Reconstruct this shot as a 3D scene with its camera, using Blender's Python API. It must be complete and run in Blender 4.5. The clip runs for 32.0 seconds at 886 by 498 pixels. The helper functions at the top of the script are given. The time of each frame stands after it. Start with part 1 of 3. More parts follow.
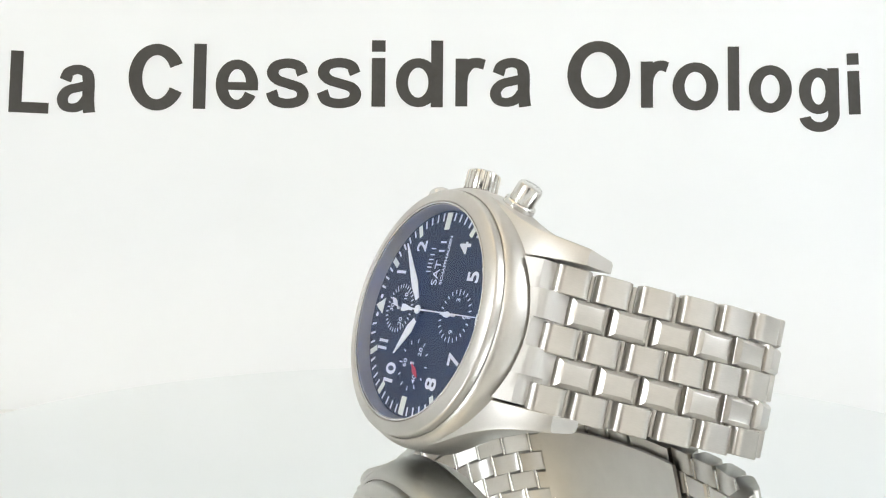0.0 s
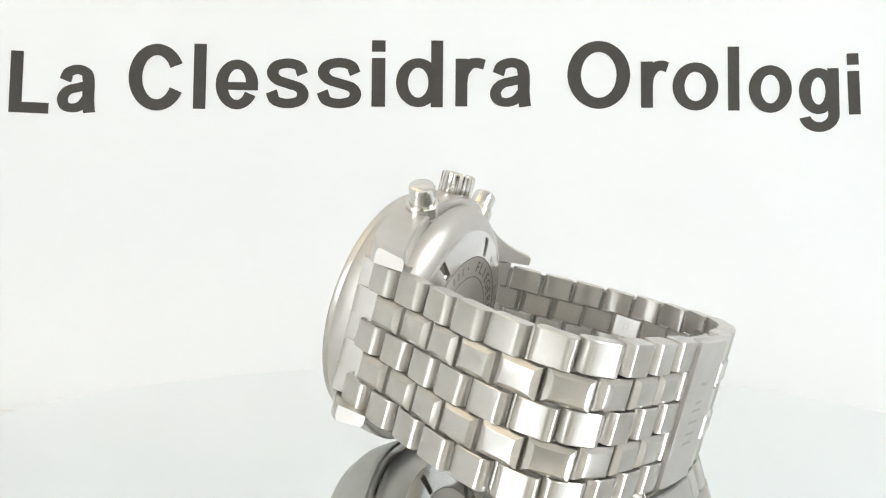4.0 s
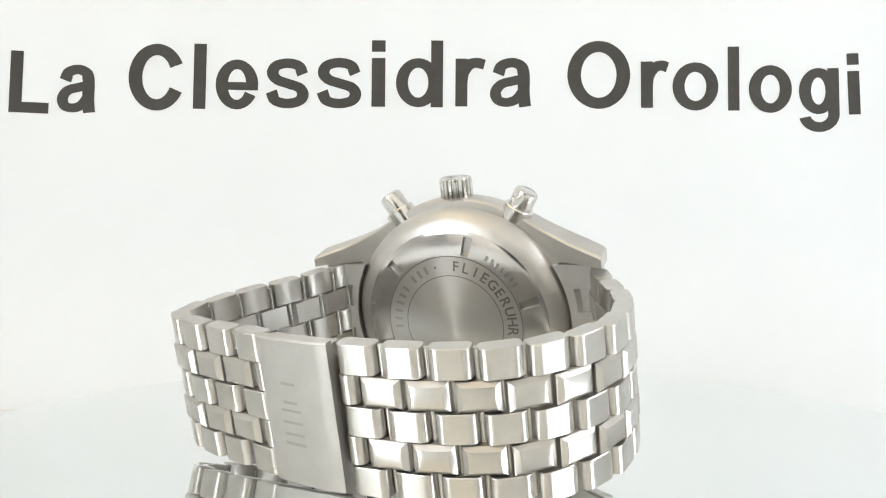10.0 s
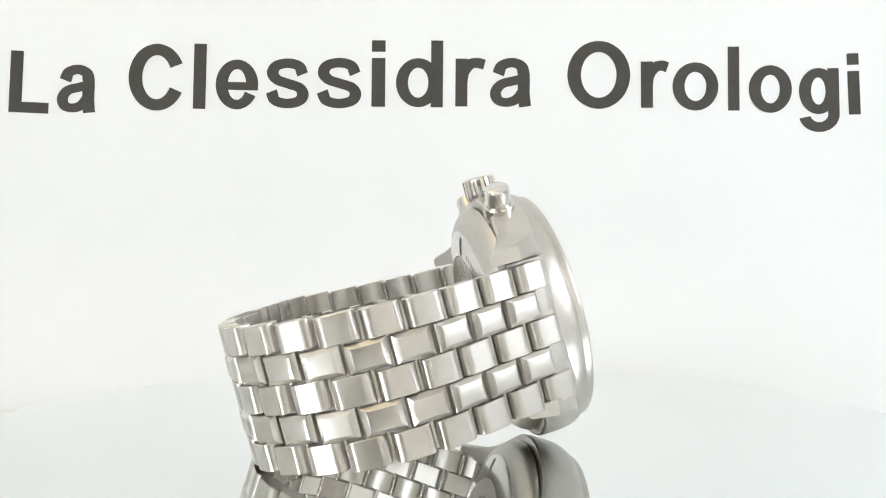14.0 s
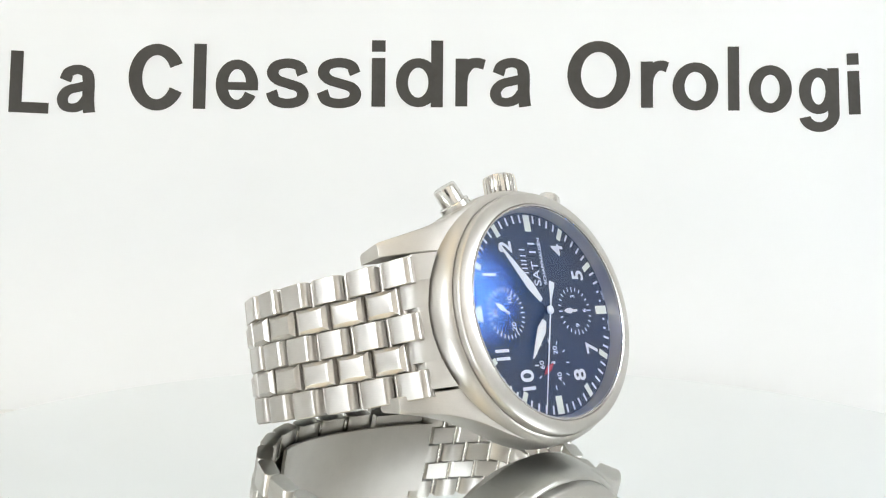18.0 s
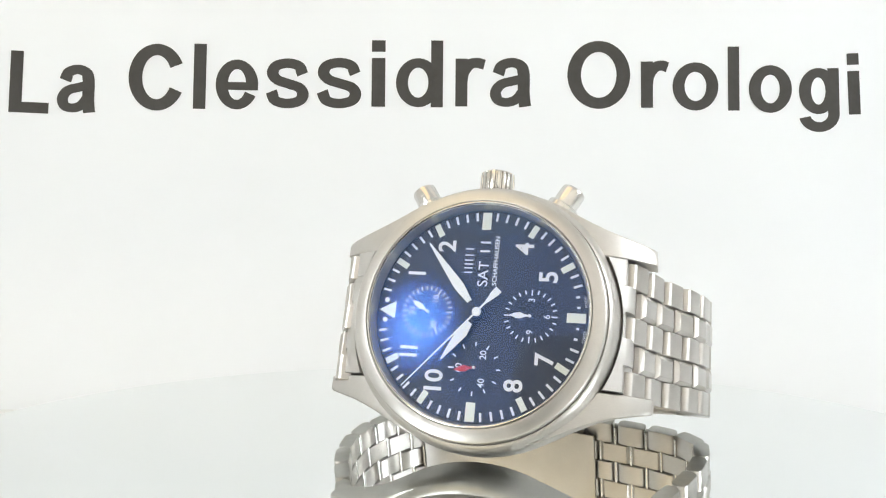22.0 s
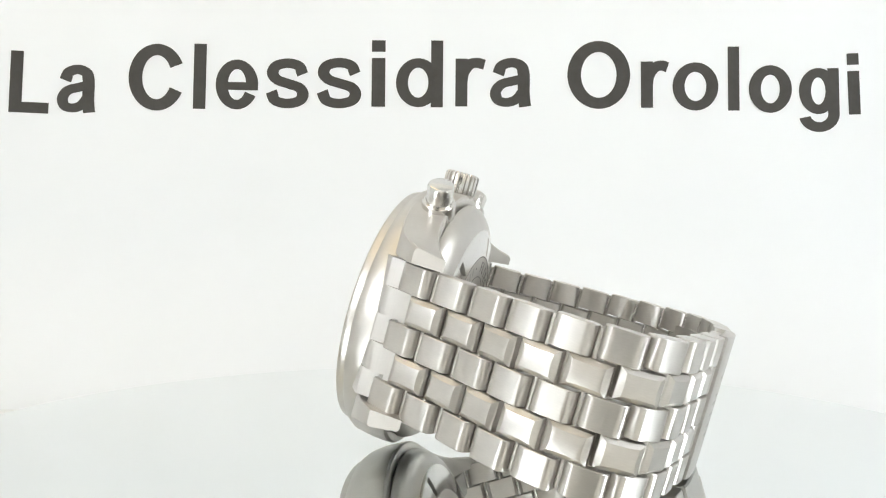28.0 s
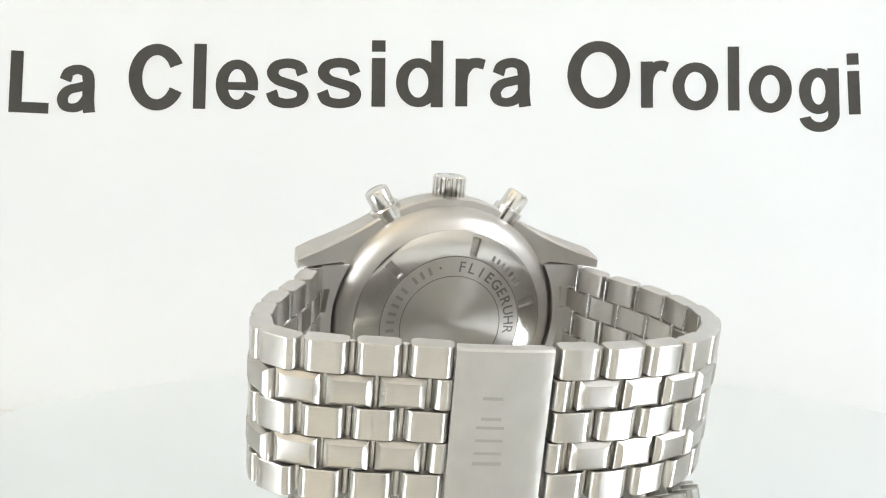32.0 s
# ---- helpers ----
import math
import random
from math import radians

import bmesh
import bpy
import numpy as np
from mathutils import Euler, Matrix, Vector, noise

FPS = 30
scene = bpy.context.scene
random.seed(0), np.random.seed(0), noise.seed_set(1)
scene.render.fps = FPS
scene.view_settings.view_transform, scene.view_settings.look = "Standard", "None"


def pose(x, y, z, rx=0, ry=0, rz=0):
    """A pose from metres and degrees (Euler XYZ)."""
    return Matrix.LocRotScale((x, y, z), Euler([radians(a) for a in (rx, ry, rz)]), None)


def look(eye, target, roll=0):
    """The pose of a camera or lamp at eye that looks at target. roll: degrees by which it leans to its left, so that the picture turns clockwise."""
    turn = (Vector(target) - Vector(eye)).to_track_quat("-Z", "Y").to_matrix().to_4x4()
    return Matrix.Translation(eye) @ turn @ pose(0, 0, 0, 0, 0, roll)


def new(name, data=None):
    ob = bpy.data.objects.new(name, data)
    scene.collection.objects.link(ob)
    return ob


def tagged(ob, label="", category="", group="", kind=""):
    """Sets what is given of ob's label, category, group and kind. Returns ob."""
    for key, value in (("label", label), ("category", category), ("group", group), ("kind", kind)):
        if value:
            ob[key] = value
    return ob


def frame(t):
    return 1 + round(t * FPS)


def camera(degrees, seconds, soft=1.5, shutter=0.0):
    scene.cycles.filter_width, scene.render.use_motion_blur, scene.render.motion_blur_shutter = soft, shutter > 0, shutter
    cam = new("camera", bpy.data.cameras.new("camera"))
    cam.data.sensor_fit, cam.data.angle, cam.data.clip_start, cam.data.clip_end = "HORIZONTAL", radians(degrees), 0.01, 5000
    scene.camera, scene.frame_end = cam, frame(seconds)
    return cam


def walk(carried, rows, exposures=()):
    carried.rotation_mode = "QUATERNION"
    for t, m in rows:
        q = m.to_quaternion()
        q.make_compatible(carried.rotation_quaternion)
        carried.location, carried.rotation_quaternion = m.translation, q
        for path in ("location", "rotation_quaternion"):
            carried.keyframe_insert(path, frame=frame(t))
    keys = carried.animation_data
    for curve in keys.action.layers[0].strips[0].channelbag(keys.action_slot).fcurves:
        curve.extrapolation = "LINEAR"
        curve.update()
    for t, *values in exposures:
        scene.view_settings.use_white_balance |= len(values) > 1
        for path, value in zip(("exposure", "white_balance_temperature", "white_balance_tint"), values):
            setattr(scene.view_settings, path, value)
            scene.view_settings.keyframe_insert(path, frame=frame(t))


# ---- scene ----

MM = 0.001
SECONDS = 32.0
TURN_RATE = -14.545            # degrees a second, clockwise seen from above
FRONT_TIME = 20.8              # when the dial faces the lens

cam = camera(57.65, SECONDS, soft=1.1)
STAND = pose(-0.00569, -0.14395, 0.0331, 90.468, 0, 0) @ pose(0, 0, 0, 0, 0, 0.7456)
walk(cam, [(0.0, STAND), (SECONDS, STAND)])

# ---------------------------------------------------------------- light
scene.view_settings.exposure = -0.2
world = bpy.data.worlds.new("world")
scene.world = world
world.use_nodes = True
world.node_tree.nodes["Background"].inputs[0].default_value = (0.9, 0.95, 1.0, 1)
world.node_tree.nodes["Background"].inputs[1].default_value = 0.02


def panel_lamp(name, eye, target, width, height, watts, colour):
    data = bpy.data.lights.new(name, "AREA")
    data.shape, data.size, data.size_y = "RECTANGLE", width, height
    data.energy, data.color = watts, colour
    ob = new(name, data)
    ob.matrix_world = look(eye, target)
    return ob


# added area lamp that brightens the set from the tent top; none is seen
panel_lamp("top_fill_light", (0.0, 0.03, 0.44), (0, 0.03, 0.0), 0.68, 0.2, 0.14, (1.0, 0.955, 0.86))
# added warm area lamp, unseen, that gives bezel and lugs their tan reflections
panel_lamp("warm_fill_light", (-0.16, -0.14, 0.43), (-0.05, -0.05, 0.0), 0.36, 0.28, 0.36, (1.0, 0.74, 0.34))
# added area lamps, unseen, that brighten the cloth front on all sides of its opening
for x0, x1, z0, z1, glow in ((-0.35, -0.115, 0.0, 0.15, 0.52), (0.035, 0.35, 0.0, 0.15, 0.52), (-0.35, 0.35, 0.15, 0.44, 0.58)):
    cx, cz = (x0 + x1) / 2, (z0 + z1) / 2
    panel_lamp("front_fill_light", (cx, -0.358, cz), (cx, 0, cz), x1 - x0, z1 - z0, glow * math.pi * (x1 - x0) * (z1 - z0), (1.0, 0.965, 0.9))


# ---------------------------------------------------------------- materials
def material(name, colour, rough=0.5, metal=0.0, spec=0.5):
    m = bpy.data.materials.new(name)
    m.use_nodes = True
    b = m.node_tree.nodes["Principled BSDF"]
    b.inputs["Base Color"].default_value = (*colour, 1)
    b.inputs["Roughness"].default_value = rough
    b.inputs["Metallic"].default_value = metal
    b.inputs["Specular IOR Level"].default_value = spec
    return m


def node(m, kind, **values):
    n = m.node_tree.nodes.new(kind)
    for key, value in values.items():
        n.inputs[key].default_value = value
    return n


def wire(m, a, out, b, into):
    m.node_tree.links.new(a.outputs[out], b.inputs[into])


def bsdf(m):
    return m.node_tree.nodes["Principled BSDF"]


def streaks(m, scale, low, high, bump=0.0, tone=0.0, depth=0.00002):
    """Brushed grain: noise stretched by scale drives gloss, relief and a slight change of tone."""
    co = node(m, "ShaderNodeTexCoord")
    mp = node(m, "ShaderNodeMapping", Scale=scale)
    nz = node(m, "ShaderNodeTexNoise", Scale=1.0, Detail=3.0, Roughness=0.6)
    wire(m, co, "Object", mp, "Vector")
    wire(m, mp, "Vector", nz, "Vector")
    rr = node(m, "ShaderNodeMapRange")
    rr.inputs["From Min"].default_value, rr.inputs["From Max"].default_value = 0.3, 0.7
    rr.inputs["To Min"].default_value, rr.inputs["To Max"].default_value = low, high
    wire(m, nz, "Fac", rr, "Value")
    wire(m, rr, "Result", bsdf(m), "Roughness")
    if tone:
        wide = node(m, "ShaderNodeTexNoise", Scale=260.0, Detail=2.0)
        wire(m, co, "Object", wide, "Vector")
        add = m.node_tree.nodes.new("ShaderNodeMath")
        add.operation = "ADD"
        wire(m, nz, "Fac", add, 0)
        wire(m, wide, "Fac", add, 1)
        level = node(m, "ShaderNodeMapRange")
        level.inputs["From Min"].default_value, level.inputs["From Max"].default_value = 0.65, 1.35
        level.inputs["To Min"].default_value, level.inputs["To Max"].default_value = 1 - tone, 1 + tone
        wire(m, add, 0, level, "Value")
        mul = m.node_tree.nodes.new("ShaderNodeVectorMath")
        mul.operation = "SCALE"
        mul.inputs[0].default_value = bsdf(m).inputs["Base Color"].default_value[:3]
        wire(m, level, "Result", mul, "Scale")
        wire(m, mul, "Vector", bsdf(m), "Base Color")
    if bump:
        bp = node(m, "ShaderNodeBump", Strength=bump, Distance=depth)
        wire(m, nz, "Fac", bp, "Height")
        wire(m, bp, "Normal", bsdf(m), "Normal")
    return m


STEEL = (0.615, 0.597, 0.572)
brushed = streaks(material("brushed_steel", STEEL, 0.28, 1.0), (250, 6000, 6000), 0.37, 0.47, 0.06, 0.06)
brushed_link = streaks(material("brushed_link_steel", STEEL, 0.26, 1.0), (900, 5000, 900), 0.29, 0.36, 0.012, 0.06)
clasp_steel = streaks(material("soft_brushed_clasp_steel", (0.61, 0.6, 0.585), 0.5, 1.0), (6000, 250, 6000), 0.5, 0.6, 0.06, 0.06)
satin = streaks(material("satin_steel", STEEL, 0.36, 1.0), (3500, 3500, 3500), 0.33, 0.41, 0.04, 0.05)
polished = streaks(material("polished_steel", (0.72, 0.71, 0.69), 0.08, 1.0), (900, 900, 900), 0.17, 0.25)
mark_steel = material("shallow_engraved_steel", (0.5, 0.49, 0.475), 0.58, 1.0)
# darker copy of the steel: the recess shade is put into its colour
slot_steel = material("shaded_recess_steel", (0.42, 0.41, 0.39), 0.3, 1.0)
stem_black = material("blackened_hand_stem", (0.02, 0.02, 0.025), 0.35)
engraved = material("engraved_steel", (0.24, 0.23, 0.22), 0.5, 1.0)
for grained in (brushed_link,):
    bsdf(grained).inputs["Anisotropic"].default_value = 0.55
    along = node(grained, "ShaderNodeTangent")
    along.direction_type, along.axis = "RADIAL", "X"
    wire(grained, along, "Tangent", bsdf(grained), "Tangent")
turned = streaks(material("turned_steel", STEEL, 0.28, 1.0), (2500, 2500, 2500), 0.37, 0.45, 0.0, 0.05)
bsdf(turned).inputs["Anisotropic"].default_value = 0.8
bsdf(turned).inputs["Anisotropic Rotation"].default_value = 0.25
tang = node(turned, "ShaderNodeTangent")
tang.direction_type, tang.axis = "RADIAL", "Z"
wire(turned, tang, "Tangent", bsdf(turned), "Tangent")
turned_dome = streaks(material("satin_turned_steel", STEEL, 0.3, 1.0), (2500, 2500, 2500), 0.36, 0.44, 0.0, 0.04)
polished_ring = streaks(material("polished_ring_steel", (0.68, 0.67, 0.65), 0.1, 1.0), (700, 700, 700), 0.13, 0.2)
dial_black = streaks(material("black_dial_lacquer", (0.015, 0.016, 0.019), 0.5), (900, 900, 900), 0.42, 0.5)
subdial_black = material("black_counter_lacquer", (0.008, 0.0085, 0.01), 0.5)
# black disc, its colour darkened further for the shade of the sunken window
window_black = material("shaded_calendar_black", (0.003, 0.003, 0.0035), 0.5)
lume = material("pale_luminous_paint", (0.83, 0.85, 0.72), 0.6)
white_print = material("white_print", (0.83, 0.83, 0.82), 0.55)
hand_white = material("white_lacquered_hand", (0.86, 0.87, 0.84), 0.4)
hand_red = material("red_lacquered_hand", (0.55, 0.03, 0.025), 0.4)
ink = streaks(material("grey_black_ink", (0.052, 0.05, 0.046), 0.7), (300, 300, 300), 0.6, 0.8)

crystal_mat = bpy.data.materials.new("coated_sapphire")
crystal_mat.use_nodes = True
crystal_mat.node_tree.nodes.remove(bsdf(crystal_mat))
clear = node(crystal_mat, "ShaderNodeBsdfTransparent")
sheen = node(crystal_mat, "ShaderNodeBsdfGlossy", Color=(0.08, 0.26, 1.0, 1), Roughness=0.085)
haze = node(crystal_mat, "ShaderNodeBsdfGlossy", Color=(0.16, 0.4, 1.0, 1), Roughness=0.45)
both = node(crystal_mat, "ShaderNodeMixShader", Fac=0.45)
blend = node(crystal_mat, "ShaderNodeMixShader", Fac=0.12)
wire(crystal_mat, sheen, 0, both, 1)
wire(crystal_mat, haze, 0, both, 2)
wire(crystal_mat, clear, 0, blend, 1)
wire(crystal_mat, both, 0, blend, 2)
wire(crystal_mat, blend, 0, crystal_mat.node_tree.nodes["Material Output"], "Surface")

mirror = streaks(material("mirror_glass", (0.85, 0.872, 0.865), 0.02, 1.0), (14, 14, 14), 0.012, 0.03)
glass_edge = material("dark_glass_edge", (0.16, 0.19, 0.18), 0.2)


def sheet_material(name, colour, rough=0.85):
    """Matt sheet with faint mottling at two scales."""
    m = material(name, colour, rough, 0.0, 0.2)
    co = node(m, "ShaderNodeTexCoord")
    big = node(m, "ShaderNodeTexNoise", Scale=9.0, Detail=2.0)
    fine = node(m, "ShaderNodeTexNoise", Scale=900.0, Detail=2.0)
    wire(m, co, "Object", big, "Vector")
    wire(m, co, "Object", fine, "Vector")
    ramp = node(m, "ShaderNodeMapRange")
    ramp.inputs["From Min"].default_value, ramp.inputs["From Max"].default_value = 0.25, 0.75
    ramp.inputs["To Min"].default_value, ramp.inputs["To Max"].default_value = 0.975, 1.02
    wire(m, big, "Fac", ramp, "Value")
    mul = m.node_tree.nodes.new("ShaderNodeVectorMath")
    mul.operation = "SCALE"
    mul.inputs[0].default_value = colour
    wire(m, ramp, "Result", mul, "Scale")
    wire(m, mul, "Vector", bsdf(m), "Base Color")
    bp = node(m, "ShaderNodeBump", Strength=0.05, Distance=0.0001)
    wire(m, fine, "Fac", bp, "Height")
    wire(m, bp, "Normal", bsdf(m), "Normal")
    return m


paper = sheet_material("white_backdrop_paper", (0.842, 0.868, 0.895))
table_sheet = sheet_material("pale_table_sheet", (0.8, 0.82, 0.825))
tent_cloth = sheet_material("white_tent_cloth", (0.84, 0.84, 0.83))
front_cloth = sheet_material("beige_front_cloth", (0.85, 0.81, 0.73))


# ---------------------------------------------------------------- mesh helpers
def diffuser_material(name, peak, colour):
    """A lamp's diffuser, brightest over the bulb in its middle."""
    m = bpy.data.materials.new(name)
    m.use_nodes = True
    m.node_tree.nodes.remove(bsdf(m))
    co = node(m, "ShaderNodeTexCoord")
    size = m.node_tree.nodes.new("ShaderNodeVectorMath")
    size.operation = "LENGTH"
    wire(m, co, "Object", size, 0)
    ramp = node(m, "ShaderNodeMapRange")
    ramp.interpolation_type = "SMOOTHERSTEP"
    ramp.inputs["From Min"].default_value, ramp.inputs["From Max"].default_value = 0.0, 0.098
    ramp.inputs["To Min"].default_value, ramp.inputs["To Max"].default_value = peak, 0.3
    wire(m, size, "Value", ramp, "Value")
    glow = node(m, "ShaderNodeEmission", Color=(*colour, 1))
    wire(m, ramp, "Result", glow, "Strength")
    wire(m, glow, 0, m.node_tree.nodes["Material Output"], "Surface")
    return m


lamp_plastic = material("black_lamp_plastic", (0.03, 0.03, 0.032), 0.45)


def mesh_object(name, bm, mat, smooth=None):
    me = bpy.data.meshes.new(name)
    bm.normal_update()
    bm.to_mesh(me)
    bm.free()
    me.materials.append(mat)
    if smooth is not None:
        me.shade_smooth()
        me.set_sharp_from_angle(angle=radians(smooth))
    return new(name, me)


def part(name, bm, mat, parent, label="", smooth=None, m=None):
    ob = mesh_object(name, bm, mat, smooth)
    ob.parent = parent
    if m is not None:
        ob.matrix_basis = m
    if label:
        ob["label"] = label
    return ob


def box(bm, x0, x1, y0, y1, z0, z1):
    vs = [bm.verts.new((x, y, z)) for z in (z0, z1) for y in (y0, y1) for x in (x0, x1)]
    for f in ((0, 2, 3, 1), (4, 5, 7, 6), (0, 1, 5, 4), (2, 6, 7, 3), (0, 4, 6, 2), (1, 3, 7, 5)):
        bm.faces.new([vs[i] for i in f])
    return vs


def lathe(profile, steps=128, closed=False):
    """A turned body about z from (radius, height) pairs in millimetres; a radius of 0 closes it."""
    bm = bmesh.new()
    rings = []
    for r, h in profile:
        if r == 0:
            rings.append([bm.verts.new((0, 0, h * MM))])
        else:
            rings.append([bm.verts.new((r * MM * math.cos(2 * math.pi * k / steps), r * MM * math.sin(2 * math.pi * k / steps), h * MM)) for k in range(steps)])
    pairs = list(zip(rings, rings[1:])) + ([(rings[-1], rings[0])] if closed else [])
    for a, b in pairs:
        for k in range(steps):
            j = (k + 1) % steps
            quad = [a[k % len(a)], a[j % len(a)], b[j % len(b)], b[k % len(b)]]
            quad = list(dict.fromkeys(quad))
            if len(quad) > 2:
                bm.faces.new(quad)
    bmesh.ops.recalc_face_normals(bm, faces=bm.faces)
    return bm


def prism(outline, z0, z1, chamfer=0.0):
    """A plate from an outline in millimetres; chamfer pulls the upper outline in."""
    bm = bmesh.new()
    cx = sum(p[0] for p in outline) / len(outline)
    cy = sum(p[1] for p in outline) / len(outline)
    low = [bm.verts.new((x * MM, y * MM, z0 * MM)) for x, y in outline]
    high = [bm.verts.new(((cx + (x - cx) * (1 - chamfer)) * MM, (cy + (y - cy) * (1 - chamfer)) * MM, z1 * MM)) for x, y in outline]
    bm.faces.new(list(reversed(low)))
    bm.faces.new(high)
    for k in range(len(outline)):
        j = (k + 1) % len(outline)
        bm.faces.new((low[k], low[j], high[j], high[k]))
    bmesh.ops.recalc_face_normals(bm, faces=bm.faces)
    return bm


def loft(sections):
    """Closed sections with the same number of points, in millimetres, joined and capped."""
    bm = bmesh.new()
    rings = [[bm.verts.new(Vector(p) * MM) for p in s] for s in sections]
    n = len(rings[0])
    for a, b in zip(rings, rings[1:]):
        for k in range(n):
            bm.faces.new((a[k], a[(k + 1) % n], b[(k + 1) % n], b[k]))
    bm.faces.new(rings[0])
    bm.faces.new(list(reversed(rings[-1])))
    bmesh.ops.recalc_face_normals(bm, faces=bm.faces)
    return bm


def glyphs(body, width, height, depth, bold=0.0):
    """Lettering in the built-in font, fitted to a width and height about its middle; a width of 0 keeps the proportion. In metres."""
    cu = bpy.data.curves.new("lettering", "FONT")
    cu.body, cu.size, cu.extrude, cu.offset, cu.resolution_u = body, 1.0, 0.5, bold, 6
    ob = new("lettering", cu)
    me = bpy.data.meshes.new_from_object(ob.evaluated_get(bpy.context.evaluated_depsgraph_get()))
    bm = bmesh.new()
    bm.from_mesh(me)
    bpy.data.objects.remove(ob)
    bpy.data.curves.remove(cu)
    bpy.data.meshes.remove(me)
    xs, ys = [v.co.x for v in bm.verts], [v.co.y for v in bm.verts]
    x0, x1, y0, y1 = min(xs), max(xs), min(ys), max(ys)
    sy = height / (y1 - y0)
    sx = width / (x1 - x0) if width else sy
    for v in bm.verts:
        v.co = ((v.co.x - (x0 + x1) / 2) * sx, (v.co.y - (y0 + y1) / 2) * sy, v.co.z * depth)
    bmesh.ops.remove_doubles(bm, verts=bm.verts, dist=1e-6)
    return bm


def arc(radius, a0, a1, steps):
    return [(radius * math.cos(radians(a0 + (a1 - a0) * k / steps)), radius * math.sin(radians(a0 + (a1 - a0) * k / steps))) for k in range(steps + 1)]


# ---------------------------------------------------------------- setting
def sweep_backdrop():
    """Upright paper that curves forward into the table sheet."""
    line = [(0.44, 0.13)]
    r = 0.055
    for k in range(0, 13):
        a = radians(90 * k / 12)
        line.append((r * (1 - math.sin(a)) - 0.0101, 0.13 - r * (1 - math.cos(a))))
    bm = bmesh.new()
    rows = []
    for k, (z, y) in enumerate(line):
        z0, y0 = line[max(k - 1, 0)]
        z1, y1 = line[min(k + 1, len(line) - 1)]
        across = Vector((z0 - z1, y1 - y0)).normalized() * 0.0015
        rows.append([bm.verts.new((x, yy, zz)) for yy, zz in ((y, z), (y + across.x, z + across.y)) for x in (-0.36, 0.36)])
    for a, b in zip(rows, rows[1:]):
        bm.faces.new((a[0], a[1], b[1], b[0]))
        bm.faces.new((a[2], a[3], b[3], b[2]))
        bm.faces.new((a[0], a[2], b[2], b[0]))
        bm.faces.new((a[1], a[3], b[3], b[1]))
    for a in (rows[0], rows[-1]):
        bm.faces.new((a[0], a[1], a[3], a[2]))
    bmesh.ops.recalc_face_normals(bm, faces=bm.faces)
    ob = mesh_object("backdrop", bm, paper, 40)
    return tagged(ob, "white curved paper backdrop sweeping down into the table", "backdrop", kind="structure")


backdrop = sweep_backdrop()


def slab(name, x0, x1, y0, y1, z0, z1, mat, label, category):
    bm = bmesh.new()
    box(bm, x0, x1, y0, y1, z0, z1)
    return tagged(mesh_object(name, bm, mat), label, category, kind="structure")


slab("table", -0.36, 0.36, -0.36, 0.0745, -0.03, -0.0101, table_sheet, "pale grey table sheet under the turntable", "table")
slab("wall_east", 0.361, 0.371, -0.36, 0.14, -0.03, 0.45, tent_cloth, "white cloth side of the light tent", "wall")
slab("wall_west", -0.371, -0.361, -0.36, 0.14, -0.03, 0.45, tent_cloth, "white cloth side of the light tent", "wall")
slab("ceiling", -0.371, 0.371, -0.36, 0.14, 0.451, 0.461, tent_cloth, "white cloth top of the light tent", "ceiling")


def front_wall():
    """Unseen cloth front; its round opening is added for the camera's dark reflection."""
    bm = bmesh.new()
    cx, cz, r, n = -0.04, 0.068, 0.083, 64
    y0, y1 = -0.37, -0.362
    rings = []
    for y in (y0, y1):
        inner, outer = [], []
        for k in range(n):
            a = 2 * math.pi * k / n
            c, s = math.cos(a), math.sin(a)
            inner.append(bm.verts.new((cx + r * c, y, cz + r * s)))
            t = min((0.36 - cx * (1 if c > 0 else -1)) / max(abs(c), 1e-6), ((0.45 - cz) if s > 0 else (cz + 0.02)) / max(abs(s), 1e-6))
            outer.append(bm.verts.new((cx + t * c, y, cz + t * s)))
        rings.append((inner, outer))
    for k in range(n):
        j = (k + 1) % n
        for inner, outer in rings:
            bm.faces.new((inner[k], inner[j], outer[j], outer[k]))
        bm.faces.new((rings[0][0][k], rings[1][0][k], rings[1][0][j], rings[0][0][j]))
    bmesh.ops.recalc_face_normals(bm, faces=bm.faces)
    ob = mesh_object("wall_south", bm, front_cloth)
    return tagged(ob, "unseen beige cloth front of the light tent with an opening added to reflect dark", "wall", kind="structure")


front_wall()

def soft_lamp(x, y, z, peak):
    """A round soft lamp on a post, turned to the watch."""
    lamp = tagged(new("soft_lamp"), "round soft table lamp with glowing white diffuser on a post", "lamp", "lamps beside the watch")
    lamp.matrix_basis = pose(x, y, -0.0101)
    aim = look((0, 0, z + 0.0101), (-x, -y, 0.03))
    part("diffuser", lathe([(0, 0), (98, 0), (98, 2), (0, 2)], 64), diffuser_material("lamp_diffuser", peak, (0.95, 0.98, 1.0)), lamp, "glowing white diffuser", 30, aim)
    part("housing", lathe([(98.3, -1.5), (100, -1.5), (101, 0), (101, 8), (70, 28), (25, 36), (0, 36), (0, 3), (98.3, 3)], 64), lamp_plastic, lamp, "black bowl-shaped housing", 30, aim)
    post = 1000 * z - 40
    part("post", lathe([(0, 0), (5, 0), (5, post), (0, post)], 24), lamp_plastic, lamp, "black post", 30, Matrix.Translation((x * 0.16, y * 0.16, 0)))
    part("foot", lathe([(0, 0), (45, 0), (45, 5), (40, 8), (0, 8)], 48), lamp_plastic, lamp, "round black foot", 30, Matrix.Translation((x * 0.16, y * 0.16, 0)))
    return lamp


soft_lamp(-0.245, -0.225, 0.135, 18.8)
soft_lamp(0.255, -0.13, 0.162, 18.8)

